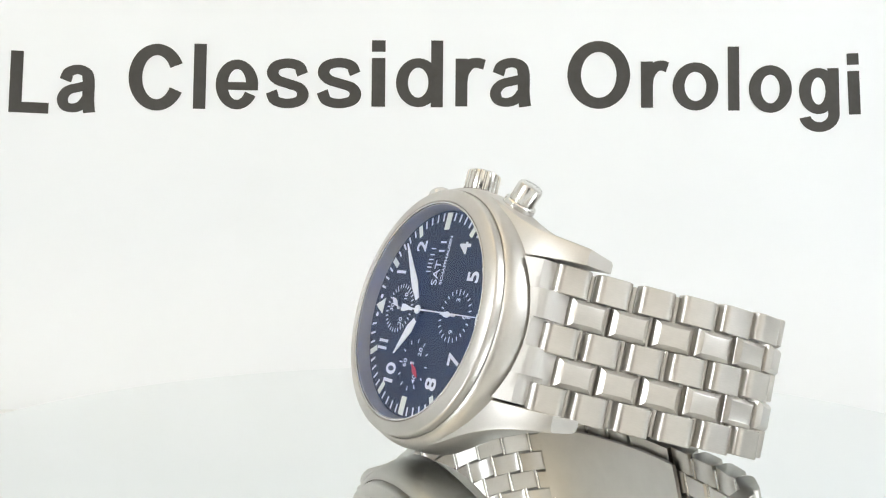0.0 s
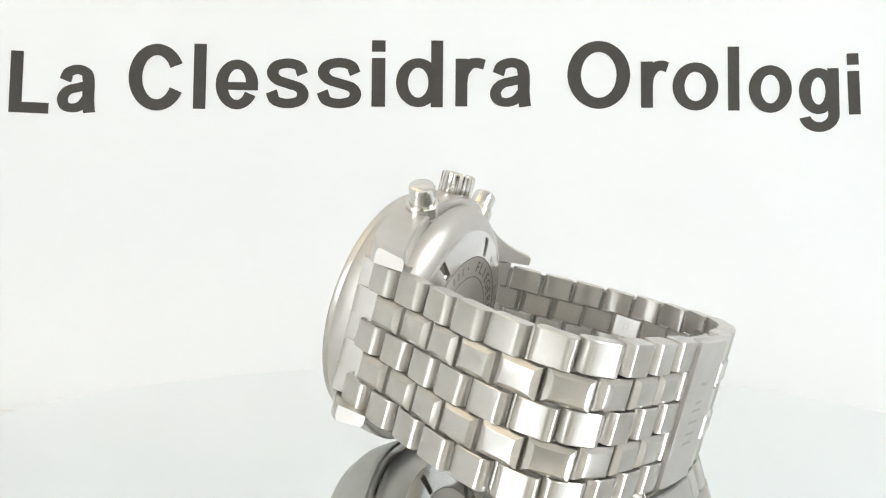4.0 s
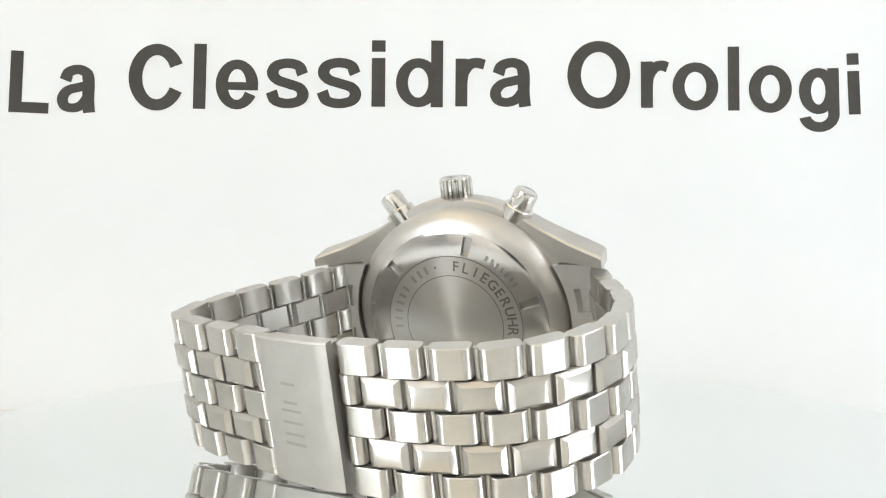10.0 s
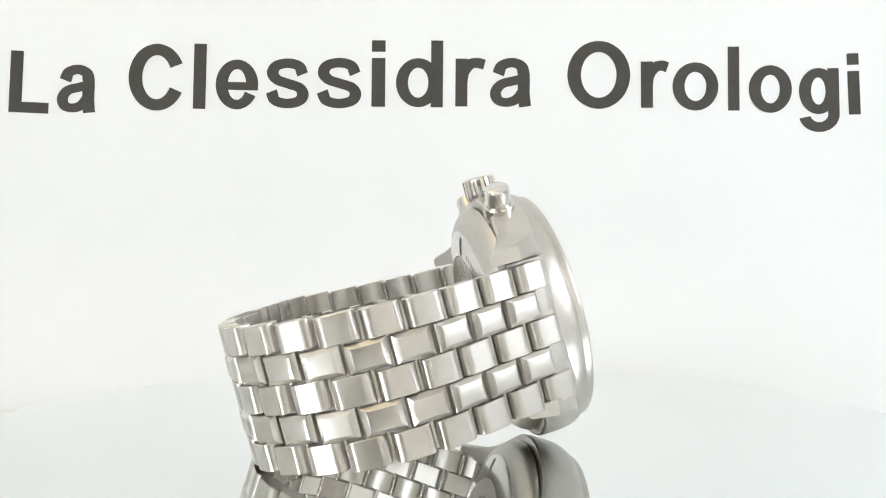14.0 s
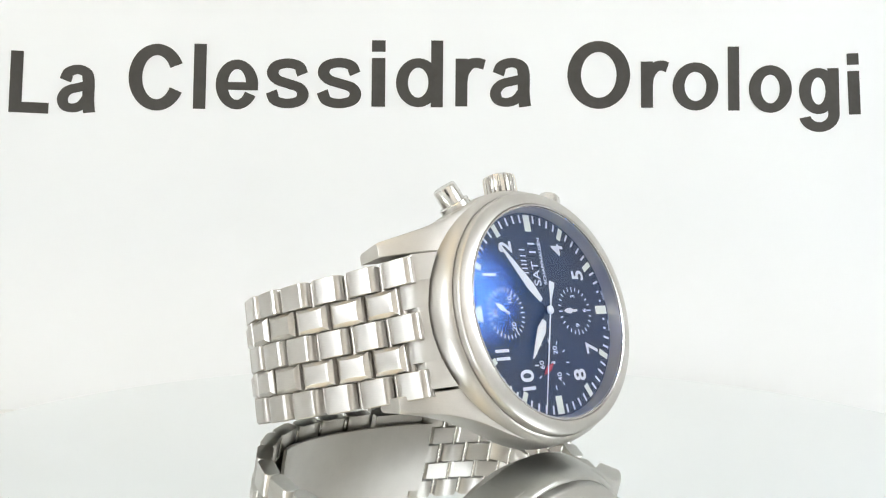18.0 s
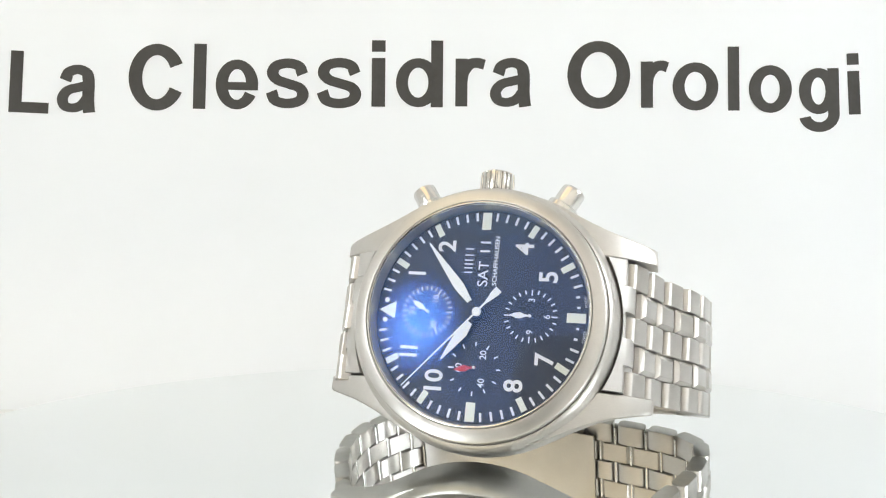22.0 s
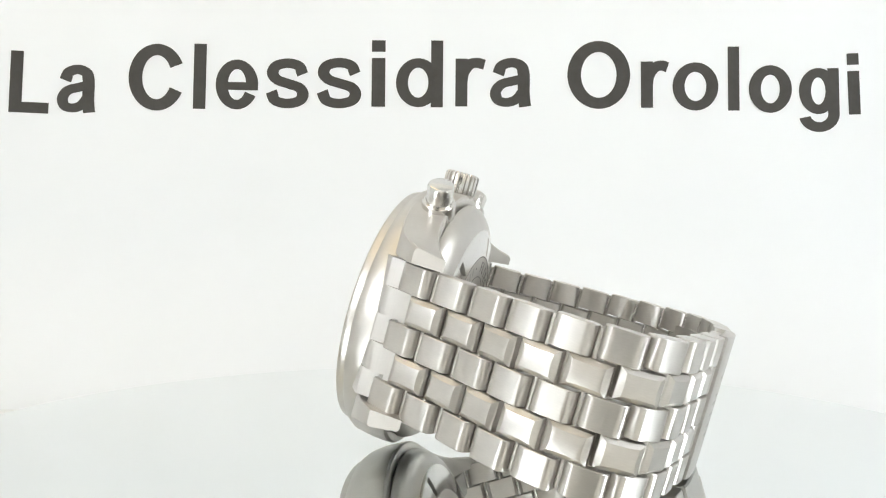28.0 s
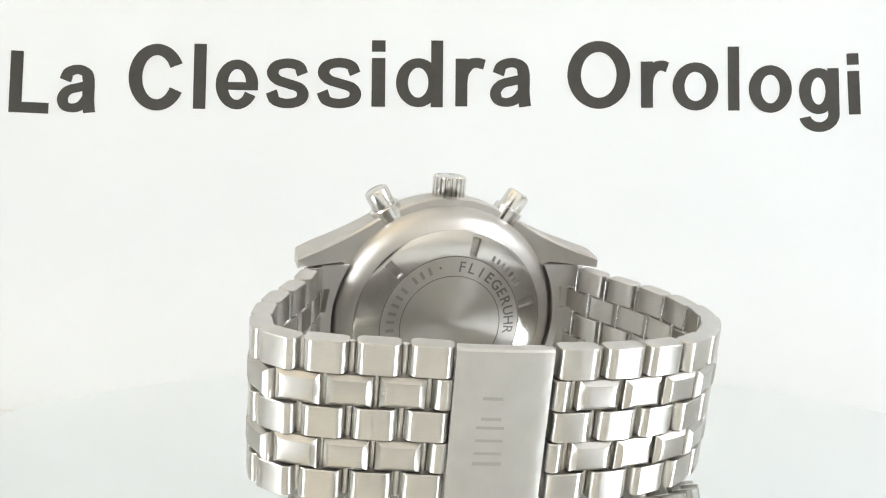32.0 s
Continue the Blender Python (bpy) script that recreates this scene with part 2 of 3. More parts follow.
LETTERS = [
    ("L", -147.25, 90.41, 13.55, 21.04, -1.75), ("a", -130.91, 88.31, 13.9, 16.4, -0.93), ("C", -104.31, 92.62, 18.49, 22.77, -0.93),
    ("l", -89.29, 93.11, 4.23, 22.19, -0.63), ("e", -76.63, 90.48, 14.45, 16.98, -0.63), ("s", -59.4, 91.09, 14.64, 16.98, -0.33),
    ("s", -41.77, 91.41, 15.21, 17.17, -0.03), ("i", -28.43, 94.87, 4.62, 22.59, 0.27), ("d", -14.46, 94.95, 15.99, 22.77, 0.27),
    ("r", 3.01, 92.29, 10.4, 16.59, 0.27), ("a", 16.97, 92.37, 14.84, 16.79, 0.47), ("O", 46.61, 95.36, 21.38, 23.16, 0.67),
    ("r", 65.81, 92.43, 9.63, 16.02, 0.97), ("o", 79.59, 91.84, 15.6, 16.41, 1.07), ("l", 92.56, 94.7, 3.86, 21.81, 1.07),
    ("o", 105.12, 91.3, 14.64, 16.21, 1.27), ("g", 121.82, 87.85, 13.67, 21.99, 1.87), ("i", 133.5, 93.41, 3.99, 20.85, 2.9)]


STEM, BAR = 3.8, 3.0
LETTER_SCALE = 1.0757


def stroke(bm, cx, cy, rx, ry, a0, a1, level, tx=STEM, ty=BAR):
    """A bowed stroke: part of an elliptic ring, tx broad at the sides and ty at top and foot."""
    n = max(6, int(abs(a1 - a0) / 7))
    rims = []
    for k in range(n + 1):
        a = radians(a0 + (a1 - a0) * k / n)
        c, s = math.cos(a), math.sin(a)
        rims.append([bm.verts.new((x * MM, y * MM, z)) for z in (0, level) for x, y in ((cx + rx * c, cy + ry * s), (cx + (rx - tx) * c, cy + (ry - ty) * s))])
    for p, q in zip(rims, rims[1:]):
        for i, j in ((0, 1), (1, 3), (3, 2), (2, 0)):
            bm.faces.new((p[i], p[j], q[j], q[i]))
    for p in (rims[0], rims[-1]):
        bm.faces.new((p[0], p[1], p[3], p[2]))


def ribbon(bm, points, level, tx=STEM, ty=BAR):
    """A stroke along a smooth line through points, tx broad where it runs upright and ty where it lies."""
    ext = [Vector(points[0]) * 2 - Vector(points[1])] + [Vector(q) for q in points] + [Vector(points[-1]) * 2 - Vector(points[-2])]
    line = []
    for k in range(1, len(ext) - 2):
        a, b, c, d = ext[k - 1:k + 3]
        for j in range(6):
            t = j / 6
            line.append(0.5 * (2 * b + (c - a) * t + (2 * a - 5 * b + 4 * c - d) * t * t + (3 * b - a - 3 * c + d) * t ** 3))
    line.append(ext[-2])
    rims = []
    for k, q in enumerate(line):
        way = (line[min(k + 1, len(line) - 1)] - line[max(k - 1, 0)]).normalized()
        side = Vector((-way.y, way.x))
        half = 0.5 * math.sqrt((tx * side.x) ** 2 + (ty * side.y) ** 2)
        rims.append([bm.verts.new((e.x * MM, e.y * MM, z)) for z in (0, level) for e in (q + side * half, q - side * half)])
    for p, q in zip(rims, rims[1:]):
        for i, j in ((0, 1), (1, 3), (3, 2), (2, 0)):
            bm.faces.new((p[i], p[j], q[j], q[i]))
    for p in (rims[0], rims[-1]):
        bm.faces.new((p[0], p[1], p[3], p[2]))


def bar(bm, x0, x1, y0, y1, level):
    box(bm, x0 * MM, x1 * MM, y0 * MM, y1 * MM, 0, level)


def block_letter(char, w, h):
    """A bold upright sans letter, w by h millimetres about its middle."""
    bm = bmesh.new()
    x, y = w / 2, h / 2
    one, two, three = 0.00010, 0.000108, 0.000116
    if char == "L":
        bar(bm, -x, -x + 4.0, -y, y, one)
        bar(bm, -x + 4.0, x, -y, -y + 3.4, one)
    elif char == "l":
        bar(bm, -x, x, -y, y, one)
    elif char == "i":
        bar(bm, -x, x, -y, y - 5.6, one)
        bar(bm, -x, x, y - 3.6, y, one)
    elif char in "oO":
        stroke(bm, 0, 0, x, y, 0, 360, one, 4.3 if char == "O" else STEM, 3.5 if char == "O" else BAR)
    elif char == "C":
        stroke(bm, 0.04 * x, 0, x * 1.04, y, 26, 334, one, 4.3, 3.6)
    elif char == "e":
        stroke(bm, 0, 0, x, y, 0, 333, one)
        bar(bm, -x + 3.0, x - 0.05, -1.75, 0.75, two)
    elif char == "d":
        stroke(bm, -0.4, -y + 7.75, x - 0.4, 7.75, 0, 360, one)
        bar(bm, x - STEM, x, -y, y, two)
    elif char == "r":
        bar(bm, -x, -x + STEM, -y, y - 0.25, one)
        ribbon(bm, [(-x + 2.0, y - 7.5), (-x + 2.6, y - 4.6), (-x + 4.4, y - 2.2), (-x + 6.6, y - 1.55), (x - 0.5, y - 2.1)], two, 3.6, 3.2)
    elif char == "a":
        ax, ay = x - STEM / 2, y - BAR / 2
        ribbon(bm, [(-0.86 * ax, 0.42 * ay), (-0.62 * ax, 0.84 * ay), (0.0, ay), (0.58 * ax, 0.84 * ay), (0.76 * ax, 0.4 * ay), (0.76 * ax, -0.45 * ay), (0.79 * ax, -0.8 * ay), (0.86 * ax, -y + 0.15)], one)
        ribbon(bm, [(0.76 * ax, 0.2 * ay), (0.1 * ax, 0.08 * ay), (-0.66 * ax, -0.1 * ay), (-1.02 * ax, -0.5 * ay), (-0.84 * ax, -0.9 * ay), (-0.28 * ax, -ay), (0.3 * ax, -0.84 * ay), (0.76 * ax, -0.4 * ay)], two, 3.5, 2.8)
    elif char == "s":
        ax, ay = x - STEM / 2, y - BAR / 2
        ribbon(bm, [(0.97 * ax, 0.46 * ay), (0.7 * ax, 0.87 * ay), (0.0, ay), (-0.72 * ax, 0.86 * ay), (-0.97 * ax, 0.5 * ay), (-0.66 * ax, 0.17 * ay), (0.05 * ax, -0.02 * ay),
                    (0.74 * ax, -0.2 * ay), (ax, -0.52 * ay), (0.76 * ax, -0.86 * ay), (0.0, -ay), (-0.76 * ax, -0.86 * ay), (-1.04 * ax, -0.42 * ay)], one, 3.7, 3.0)
    elif char == "g":
        stroke(bm, -0.25, y - 7.45, x - 0.25, 7.3, 0, 360, one)
        bar(bm, x - 3.6, x, -y + 5.5, y - 0.3, two)
        stroke(bm, -0.1, -y + 5.6, x + 0.1, 5.6, -168, 2, three, 3.6, 3.1)
    bmesh.ops.recalc_face_normals(bm, faces=bm.faces)
    return bm


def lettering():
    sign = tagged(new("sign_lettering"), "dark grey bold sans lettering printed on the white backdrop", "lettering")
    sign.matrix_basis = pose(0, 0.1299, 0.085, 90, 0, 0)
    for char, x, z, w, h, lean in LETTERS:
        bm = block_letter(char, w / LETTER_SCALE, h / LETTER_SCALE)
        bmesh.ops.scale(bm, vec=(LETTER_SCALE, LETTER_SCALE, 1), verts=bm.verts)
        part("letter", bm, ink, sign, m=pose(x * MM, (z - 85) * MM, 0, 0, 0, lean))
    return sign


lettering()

# ---------------------------------------------------------------- mirror turntable
turntable = tagged(new("turntable"), "round mirror turntable plate under the watch", "turntable")
part("mirror_plate", lathe([(0, 0), (96.2, 0), (96.5, -0.25), (96.5, -2.6), (0, -2.6)], 160), mirror, turntable, "mirror-bright glass disc", 30)
part("rim", lathe([(96.52, -0.1), (96.85, -0.3), (96.85, -2.6), (96.52, -2.6)], 160, True), glass_edge, turntable, "thin dark rim round the mirror", 30)
part("base", lathe([(0, -2.65), (74, -2.65), (74, -10.0), (0, -10.0)], 96), tent_cloth, turntable, "white plastic base", 30)

# ---------------------------------------------------------------- wristwatch
# In the watch's own space x runs from twelve to six, y from nine to three, z out of the dial.
watch = tagged(new("wristwatch"), "steel chronograph wristwatch with black dial resting on its side", "wristwatch")
CASE = Matrix(((0.998929, -0.000432, 0.046259, 0.004711), (0.044701, 0.266103, -0.962906, -0.012444), (-0.011895, 0.963947, 0.265841, 0.023735), (0, 0, 0, 1)))


def case_parts():
    part("case", lathe([(19.6, -0.5), (20.84, -0.5), (20.86, 0.7), (20.95, 0.72), (21.15, 0.6), (21.5, 0.18), (21.85, -0.55), (22.1, -1.4), (22.28, -2.6), (22.38, -4.0), (22.4, -5.8), (22.35, -6.7), (22.0, -7.05), (19.8, -7.1)], 160, True), brushed, watch, "brushed steel round middle case", 35)
    part("bezel", lathe([(18.5, 0.3), (18.5, 2.5), (18.54, 2.65), (18.64, 2.71), (18.8, 2.69), (20.4, 2.2), (20.58, 2.08), (20.7, 1.88), (20.76, 1.4), (20.78, -0.2), (20.6, -0.4), (19.0, -0.4)], 160, True), satin, watch, "satin steel bezel ring", 26)
    part("crystal_rim", lathe([(18.06, 0.4), (18.06, 2.51), (18.12, 2.65), (18.24, 2.7), (18.38, 2.65), (18.46, 2.5), (18.46, 0.4)], 160, True), polished, watch, "thin polished ring round the crystal", 30)
    part("flange", lathe([(17.6, 0.03), (17.98, 2.3), (18.05, 2.3), (18.05, 0.0)], 128, True), satin, watch, "grey inner ring round the dial", 40)
    back = part("caseback", lathe([(19.8, -7.15), (20.6, -7.25), (20.95, -7.6), (20.85, -8.2), (20.4, -9.05), (19.6, -9.95), (18.6, -10.6), (17.6, -11.0), (17.45, -11.05)], 160), turned_dome, watch, "engraved screw-in steel caseback", 28)
    ring = lathe([(17.43, -11.05), (17.3, -11.12), (16.6, -11.3), (15.2, -11.65), (13.3, -11.96), (13.0, -12.0)], 240)
    cut = [f for f in ring.faces if 13.3 < f.calc_center_median().xy.length / MM < 16.6 and abs((math.degrees(math.atan2(f.calc_center_median().y, f.calc_center_median().x)) - 43.5 + 30) % 60 - 30) < 3.0]
    bmesh.ops.delete(ring, geom=cut, context="FACES")
    part("polished_ring", ring, polished_ring, back, "polished sloping ring of the caseback with six key slots", 28)
    part("back_plate", lathe([(13.0, -12.0), (8.0, -12.0), (0, -12.0)], 160), turned, back, "turned flat middle of the caseback", 28)
    for r in (9.3, 12.9):
        part("engraved_ring", lathe([(r - 0.07, -12.03), (r + 0.07, -12.03), (r + 0.07, -11.97), (r - 0.07, -11.97)], 96, True), engraved, back)
    for k in range(6):
        a = 43.5 + 60 * k
        secs = []
        for x, z, deep in ((13.25, -11.97, 0.0), (13.35, -11.95, 0.5), (13.6, -11.9, 0.7), (15.2, -11.65, 0.7), (16.4, -11.35, 0.7), (16.58, -11.3, 0.5), (16.65, -11.28, 0.0)):
            half = x * math.sin(radians(3.05))
            secs.append([(x, -half, z + 0.01), (x, -half + 0.12, z + deep), (x, half - 0.12, z + deep), (x, half, z + 0.01), (x, half + 0.05, z + deep + 0.1), (x, -half - 0.05, z + deep + 0.1)])
        bm = loft(secs)
        part("key_slot", bm, slot_steel, back, m=pose(0, 0, 0, 0, 0, a))
    word = "FLIEGERUHR"
    for k, ch in enumerate(word):
        a = 97.0 + 9.8 * k
        bm = glyphs(ch, 0, 1.9 * MM, 0.00005, 0.012)
        ring_letter(bm, a, back)
    for a in (66, 58, 50, 37, 29, 21, 13, 5, -3):
        bm = prism([(-0.28, -0.75), (0.28, -0.75), (0.28, 0.75), (-0.28, 0.75)], -0.03, 0.02)
        ring_letter(bm, a, back, "engraved_mark", 11.1, slot_steel)
    for k in range(7):
        a = 120 + 4.6 * k
        bm = prism([(-0.25, -0.5), (0.25, -0.5), (0.25, 0.5), (-0.25, 0.5)], -0.03, 0.015)
        ring_letter(bm, a, back, "engraved_mark", 14.3, slot_steel, -11.8, 9.5)
    for a in (76.0,):
        part("engraved_mark", lathe([(0, -12.03), (0.22, -12.03), (0.22, -11.97), (0, -11.97)], 16), engraved, back, m=pose(11.1 * MM * math.cos(radians(a)), 11.1 * MM * math.sin(radians(a)), 0))


def ring_letter(bm, a, back, name="engraved_letter", radius=11.1, mat=engraved, level=-12.0, tilt=0.0):
    """A mark on the back, upright when read from behind, at a degrees round the ring."""
    m = pose(radius * MM * math.cos(radians(a)), radius * MM * math.sin(radians(a)), level * MM, 0, 0, a - 90) @ pose(0, 0, 0, tilt, 0, 0) @ pose(0, 0, 0, 0, 180, 0)
    part(name, bm, mat, back, m=m)


case_parts()


def lug(su, sv):
    """One of four horns: broad where it leaves the case, drooping and narrowing to a cut end."""
    table = [(5.0, 21.2, -0.6, -7.0), (9.0, 20.2, -0.7, -7.1), (11.0, 19.4, -0.8, -7.2), (13.0, 18.4, -1.0, -7.3), (15.0, 17.35, -1.35, -7.6), (17.0, 16.4, -1.85, -8.0),
             (19.0, 15.6, -2.45, -8.6), (21.0, 14.9, -3.2, -9.4), (23.5, 14.25, -4.6, -10.5), (25.4, 13.8, -6.0, -11.6), (26.6, 13.5, -7.0, -12.3), (27.0, 13.3, -7.5, -12.4)]
    sections = []
    for u, v, top, low in table:
        vi = 10.95 if u > 17 else 9.0
        c = 0.35
        out = v - 0.6 * min(1, max(0, (u - 12) / 12))
        ring = [(vi, top - 0.15), (vi + 0.15, top), (v - 2.0 * c, top), (v - 0.5 * c, top - 0.5 * c), (v, top - 1.6 * c), (out, low + 0.4), (out - 0.4, low), (vi, low)]
        sections.append([(su * u * 1.015, sv * y, z) for y, z in ring])
    return part("lug", loft(sections), brushed, watch, "brushed steel lug", 32)


for su in (-1, 1):
    for sv in (-1, 1):
        lug(su, sv)


# --- crown and pushers
def crown_and_pushers():
    n, bm = 20, bmesh.new()
    rows = []
    for h, s in ((21.7, 0.8), (22.3, 0.97), (22.5, 1.0), (25.3, 1.0), (25.7, 0.97), (25.95, 0.86), (26.0, 0.55)):
        row = []
        for k in range(n * 6):
            a = 2 * math.pi * k / (n * 6)
            dip = (0.42 if k % 6 in (3, 4) else 0.0) if 0.95 < s else 0.2
            r = 3.0 * s - dip
            row.append(bm.verts.new((r * MM * math.cos(a), h * MM, (-4.7 + r * math.sin(a)) * MM)))
        rows.append(row)
    for a, b in zip(rows, rows[1:]):
        for k in range(len(a)):
            j = (k + 1) % len(a)
            bm.faces.new((a[k], a[j], b[j], b[k]))
    bm.faces.new(rows[-1])
    bm.faces.new(rows[0])
    bmesh.ops.recalc_face_normals(bm, faces=bm.faces)
    part("crown", bm, polished, watch, "fluted polished steel winding crown", 30)
    for s in (-1, 1):
        m = pose(0, 0, -5.0 * MM, 0, 0, -30.5 * s) @ pose(0, 0, 0, -90, 0, 0)
        collar = part("pusher_collar", lathe([(0, 20.8), (2.75, 20.8), (2.75, 23.3), (2.6, 23.5), (2.3, 23.55), (0, 23.55)], 40), polished, watch, "polished steel pusher collar", 35, m)
        part("pusher_cap", lathe([(0, 23.5), (2.15, 23.5), (2.15, 26.2), (2.0, 26.6), (1.6, 26.83), (0, 26.9)], 40), polished, collar, "polished steel chronograph button", 35)


crown_and_pushers()


# --- dial and its print
def face_pose(u, v, h=0.0, turn=0.0):
    """A pose on the dial whose x reads towards three and whose y points to twelve, turned clockwise."""
    return pose(u * MM, v * MM, h * MM, 0, 0, 90 - turn)


dial = part("dial", lathe([(0, 0), (17.85, 0), (17.85, -0.5), (0, -0.5)], 128), dial_black, watch, "matt black dial with white print", 30, Matrix.Diagonal((1.0176, 1.0176, 1, 1)))


def dial_mark(x0, x1, y0, y1, h, turn, mat, u=0.0, v=0.0, name="minute_mark"):
    bm = bmesh.new()
    box(bm, x0 * MM, x1 * MM, y0 * MM, y1 * MM, -0.02 * MM, h * MM)
    return part(name, bm, mat, dial, m=face_pose(u, v, 0, turn))


def dial_print():
    for k in range(60):
        if k in (0, 15, 30, 45):
            continue
        if k % 5 == 0:
            dial_mark(-0.5, 0.5, 14.75, 16.95, 0.07, 6 * k, lume, name="hour_mark")
        elif k in (1, 59):
            part("dot", lathe([(0, 0.06), (0.42, 0.06), (0.42, -0.02), (0, -0.02)], 20), white_print, dial, m=face_pose(0, 0, 0, 6 * k) @ pose(0, 15.85 * MM, 0))
        elif k in (29, 31):
            dial_mark(-0.19, 0.19, 15.6, 16.1, 0.04, 6 * k, white_print)
        elif k in (28, 32):
            dial_mark(-0.19, 0.19, 15.6, 16.2, 0.04, 6 * k, white_print)
        else:
            dial_mark(-0.19, 0.19, 15.55, 16.95, 0.04, 6 * k, white_print)
    for k in (15, 30, 45):
        dial_mark(-0.75, 0.75, 14.0, 16.95, 0.08, 6 * k, lume, name="hour_mark")
    part("triangle_mark", prism([(-1.45, 14.1), (1.45, 14.1), (0.0, 16.95)], -0.02, 0.08), lume, dial, m=face_pose(0, 0))
    for word, u, v, h in (("1", -11.1, 6.35, 3.0), ("2", -6.4, 11.1, 3.0), ("4", 6.6, 10.9, 3.0), ("5", 10.75, 6.35, 3.0), ("7", 10.95, -6.6, 3.0), ("8", 6.4, -11.0, 3.0), ("10", -6.45, -10.9, 3.0), ("11", -11.1, -6.6, 3.0)):
        if set(word) == {"1"}:
            for k in range(len(word)):
                dial_mark(-0.25 + 1.25 * (k - (len(word) - 1) / 2), 0.25 + 1.25 * (k - (len(word) - 1) / 2), -1.5, 1.5, 0.06, 0, white_print, u, v, "numeral")
        else:
            part("numeral", glyphs(word, 0, h * MM, 0.00008, 0.02), white_print, dial, m=face_pose(u, v, 0.02))
    # calendar window with weekday and date
    bm = bmesh.new()
    box(bm, 4.2 * MM, 9.15 * MM, -1.15 * MM, 1.15 * MM, -0.01 * MM, 0.012 * MM)
    box(bm, 9.4 * MM, 12.8 * MM, -1.15 * MM, 1.15 * MM, -0.01 * MM, 0.012 * MM)
    part("calendar_window", bm, window_black, dial, m=face_pose(0, 0))
    part("weekday", glyphs("SAT", 4.2 * MM, 1.7 * MM, 0.00003, 0.004), white_print, dial, m=face_pose(0.1, 6.6, 0.03))
    part("date", glyphs("11", 1.8 * MM, 1.7 * MM, 0.00003, 0.004), white_print, dial, m=face_pose(0.1, 11.1, 0.03))
    # maker's name and place as plain bars
    for x in (6.75, 7.5, 8.15, 8.8, 9.65, 10.7):
        dial_mark(x - 0.1, x + 0.1, 1.75, 3.15, 0.03, 0, white_print, name="print_bar")
    part("small_print", glyphs("SCHAFFHAUSEN", 8.2 * MM, 0.75 * MM, 0.00003, 0.02), white_print, dial, m=face_pose(2.05, 8.8, 0.02))
    part("small_print", glyphs("SWISS", 1.9 * MM, 0.5 * MM, 0.00003), white_print, dial, m=face_pose(16.85, -2.9, 0.02, 8))
    part("small_print", glyphs("MADE", 1.7 * MM, 0.5 * MM, 0.00003), white_print, dial, m=face_pose(16.85, 2.6, 0.02, -8))


dial_print()


def counter(u, v, words, ticks, long_every):
    ring = part("counter", lathe([(0, 0.006), (4.55, 0.006), (4.6, 0.02), (4.68, 0.02), (4.7, -0.02), (0, -0.02)], 64), subdial_black, dial, "sunken black counter", m=pose(u * MM, v * MM, 0))
    for k in range(ticks):
        long = k % long_every == 0
        dial_mark(-0.1, 0.1, 3.25 if long else 3.55, 4.25, 0.03, 360 * k / ticks, white_print, u, v, "counter_mark")
    for word, a in words:
        r = 2.55
        part("counter_numeral", glyphs(word, 0, 1.05 * MM, 0.00003, 0.006), white_print, dial, m=face_pose(u - r * math.cos(radians(a)), v + r * math.sin(radians(a)), 0.03))
    return ring


counter(-8.7, 0.0, (("10", 120), ("20", 240), ("30", 0)), 30, 5)
counter(8.35, 0.0, (("3", 90), ("6", 180), ("9", 270)), 24, 6)
counter(0.0, -8.75, (("20", 120), ("40", 240), ("60", 0)), 12, 12)


def hand_mesh(points, h0, h1):
    """A flat hand from half an outline: (half width, distance from the pivot) pairs."""
    out = [(w, d) for w, d in points] + [(-w, d) for w, d in reversed(points) if w > 0]
    return prism(out, h0, h1)


def small_hand(name, u, v, turn, mat, label, height=0.35):
    bm = hand_mesh([(0.14, -0.3), (0.16, 0.6), (0.52, 1.5), (0.42, 2.3), (0.0, 3.3)], height - 0.06, height + 0.06)
    ob = part(name, bm, mat, watch, label, m=face_pose(u, v, 0, turn))
    part("hand_hub", lathe([(0, 0.5), (0.24, 0.5), (0.24, 0.0), (0, 0.0)], 16), white_print, ob)
    return ob


def main_hand(name, length, width, start, height, turn, label):
    blade = [(width * 0.5, start), (width, start + (length - start) * 0.26), (width * 0.62, start + (length - start) * 0.6), (0.13, length - 0.25), (0.0, length)]
    ob = part(name, hand_mesh(blade, height - 0.07, height + 0.07), hand_white, watch, label, m=face_pose(0, 0, 0, turn))
    part("stem", hand_mesh([(0.3, 0.3), (0.3, start)], height - 0.06, height + 0.06), stem_black, ob, "blackened stem")
    part("hand_hub", lathe([(0, height + 0.12), (0.75, height + 0.12), (0.75, height - 0.12), (0, height - 0.12)], 24), stem_black, ob)
    return ob


minute_counter_hand = small_hand("minute_counter_hand", -8.7, 0.0, 32, hand_white, "short white counter hand")
hour_counter_hand = small_hand("hour_counter_hand", 8.35, 0.0, 0, hand_white, "short white counter hand")
small_seconds_hand = small_hand("small_seconds_hand", 0.0, -8.75, 0, hand_red, "short red running seconds hand")
hour_hand = main_hand("hour_hand", 9.6, 0.95, 2.0, 1.0, -55.5, "white sword-shaped hour hand")
minute_hand = main_hand("minute_hand", 14.7, 0.85, 2.2, 1.4, 51.0, "white sword-shaped minute hand")


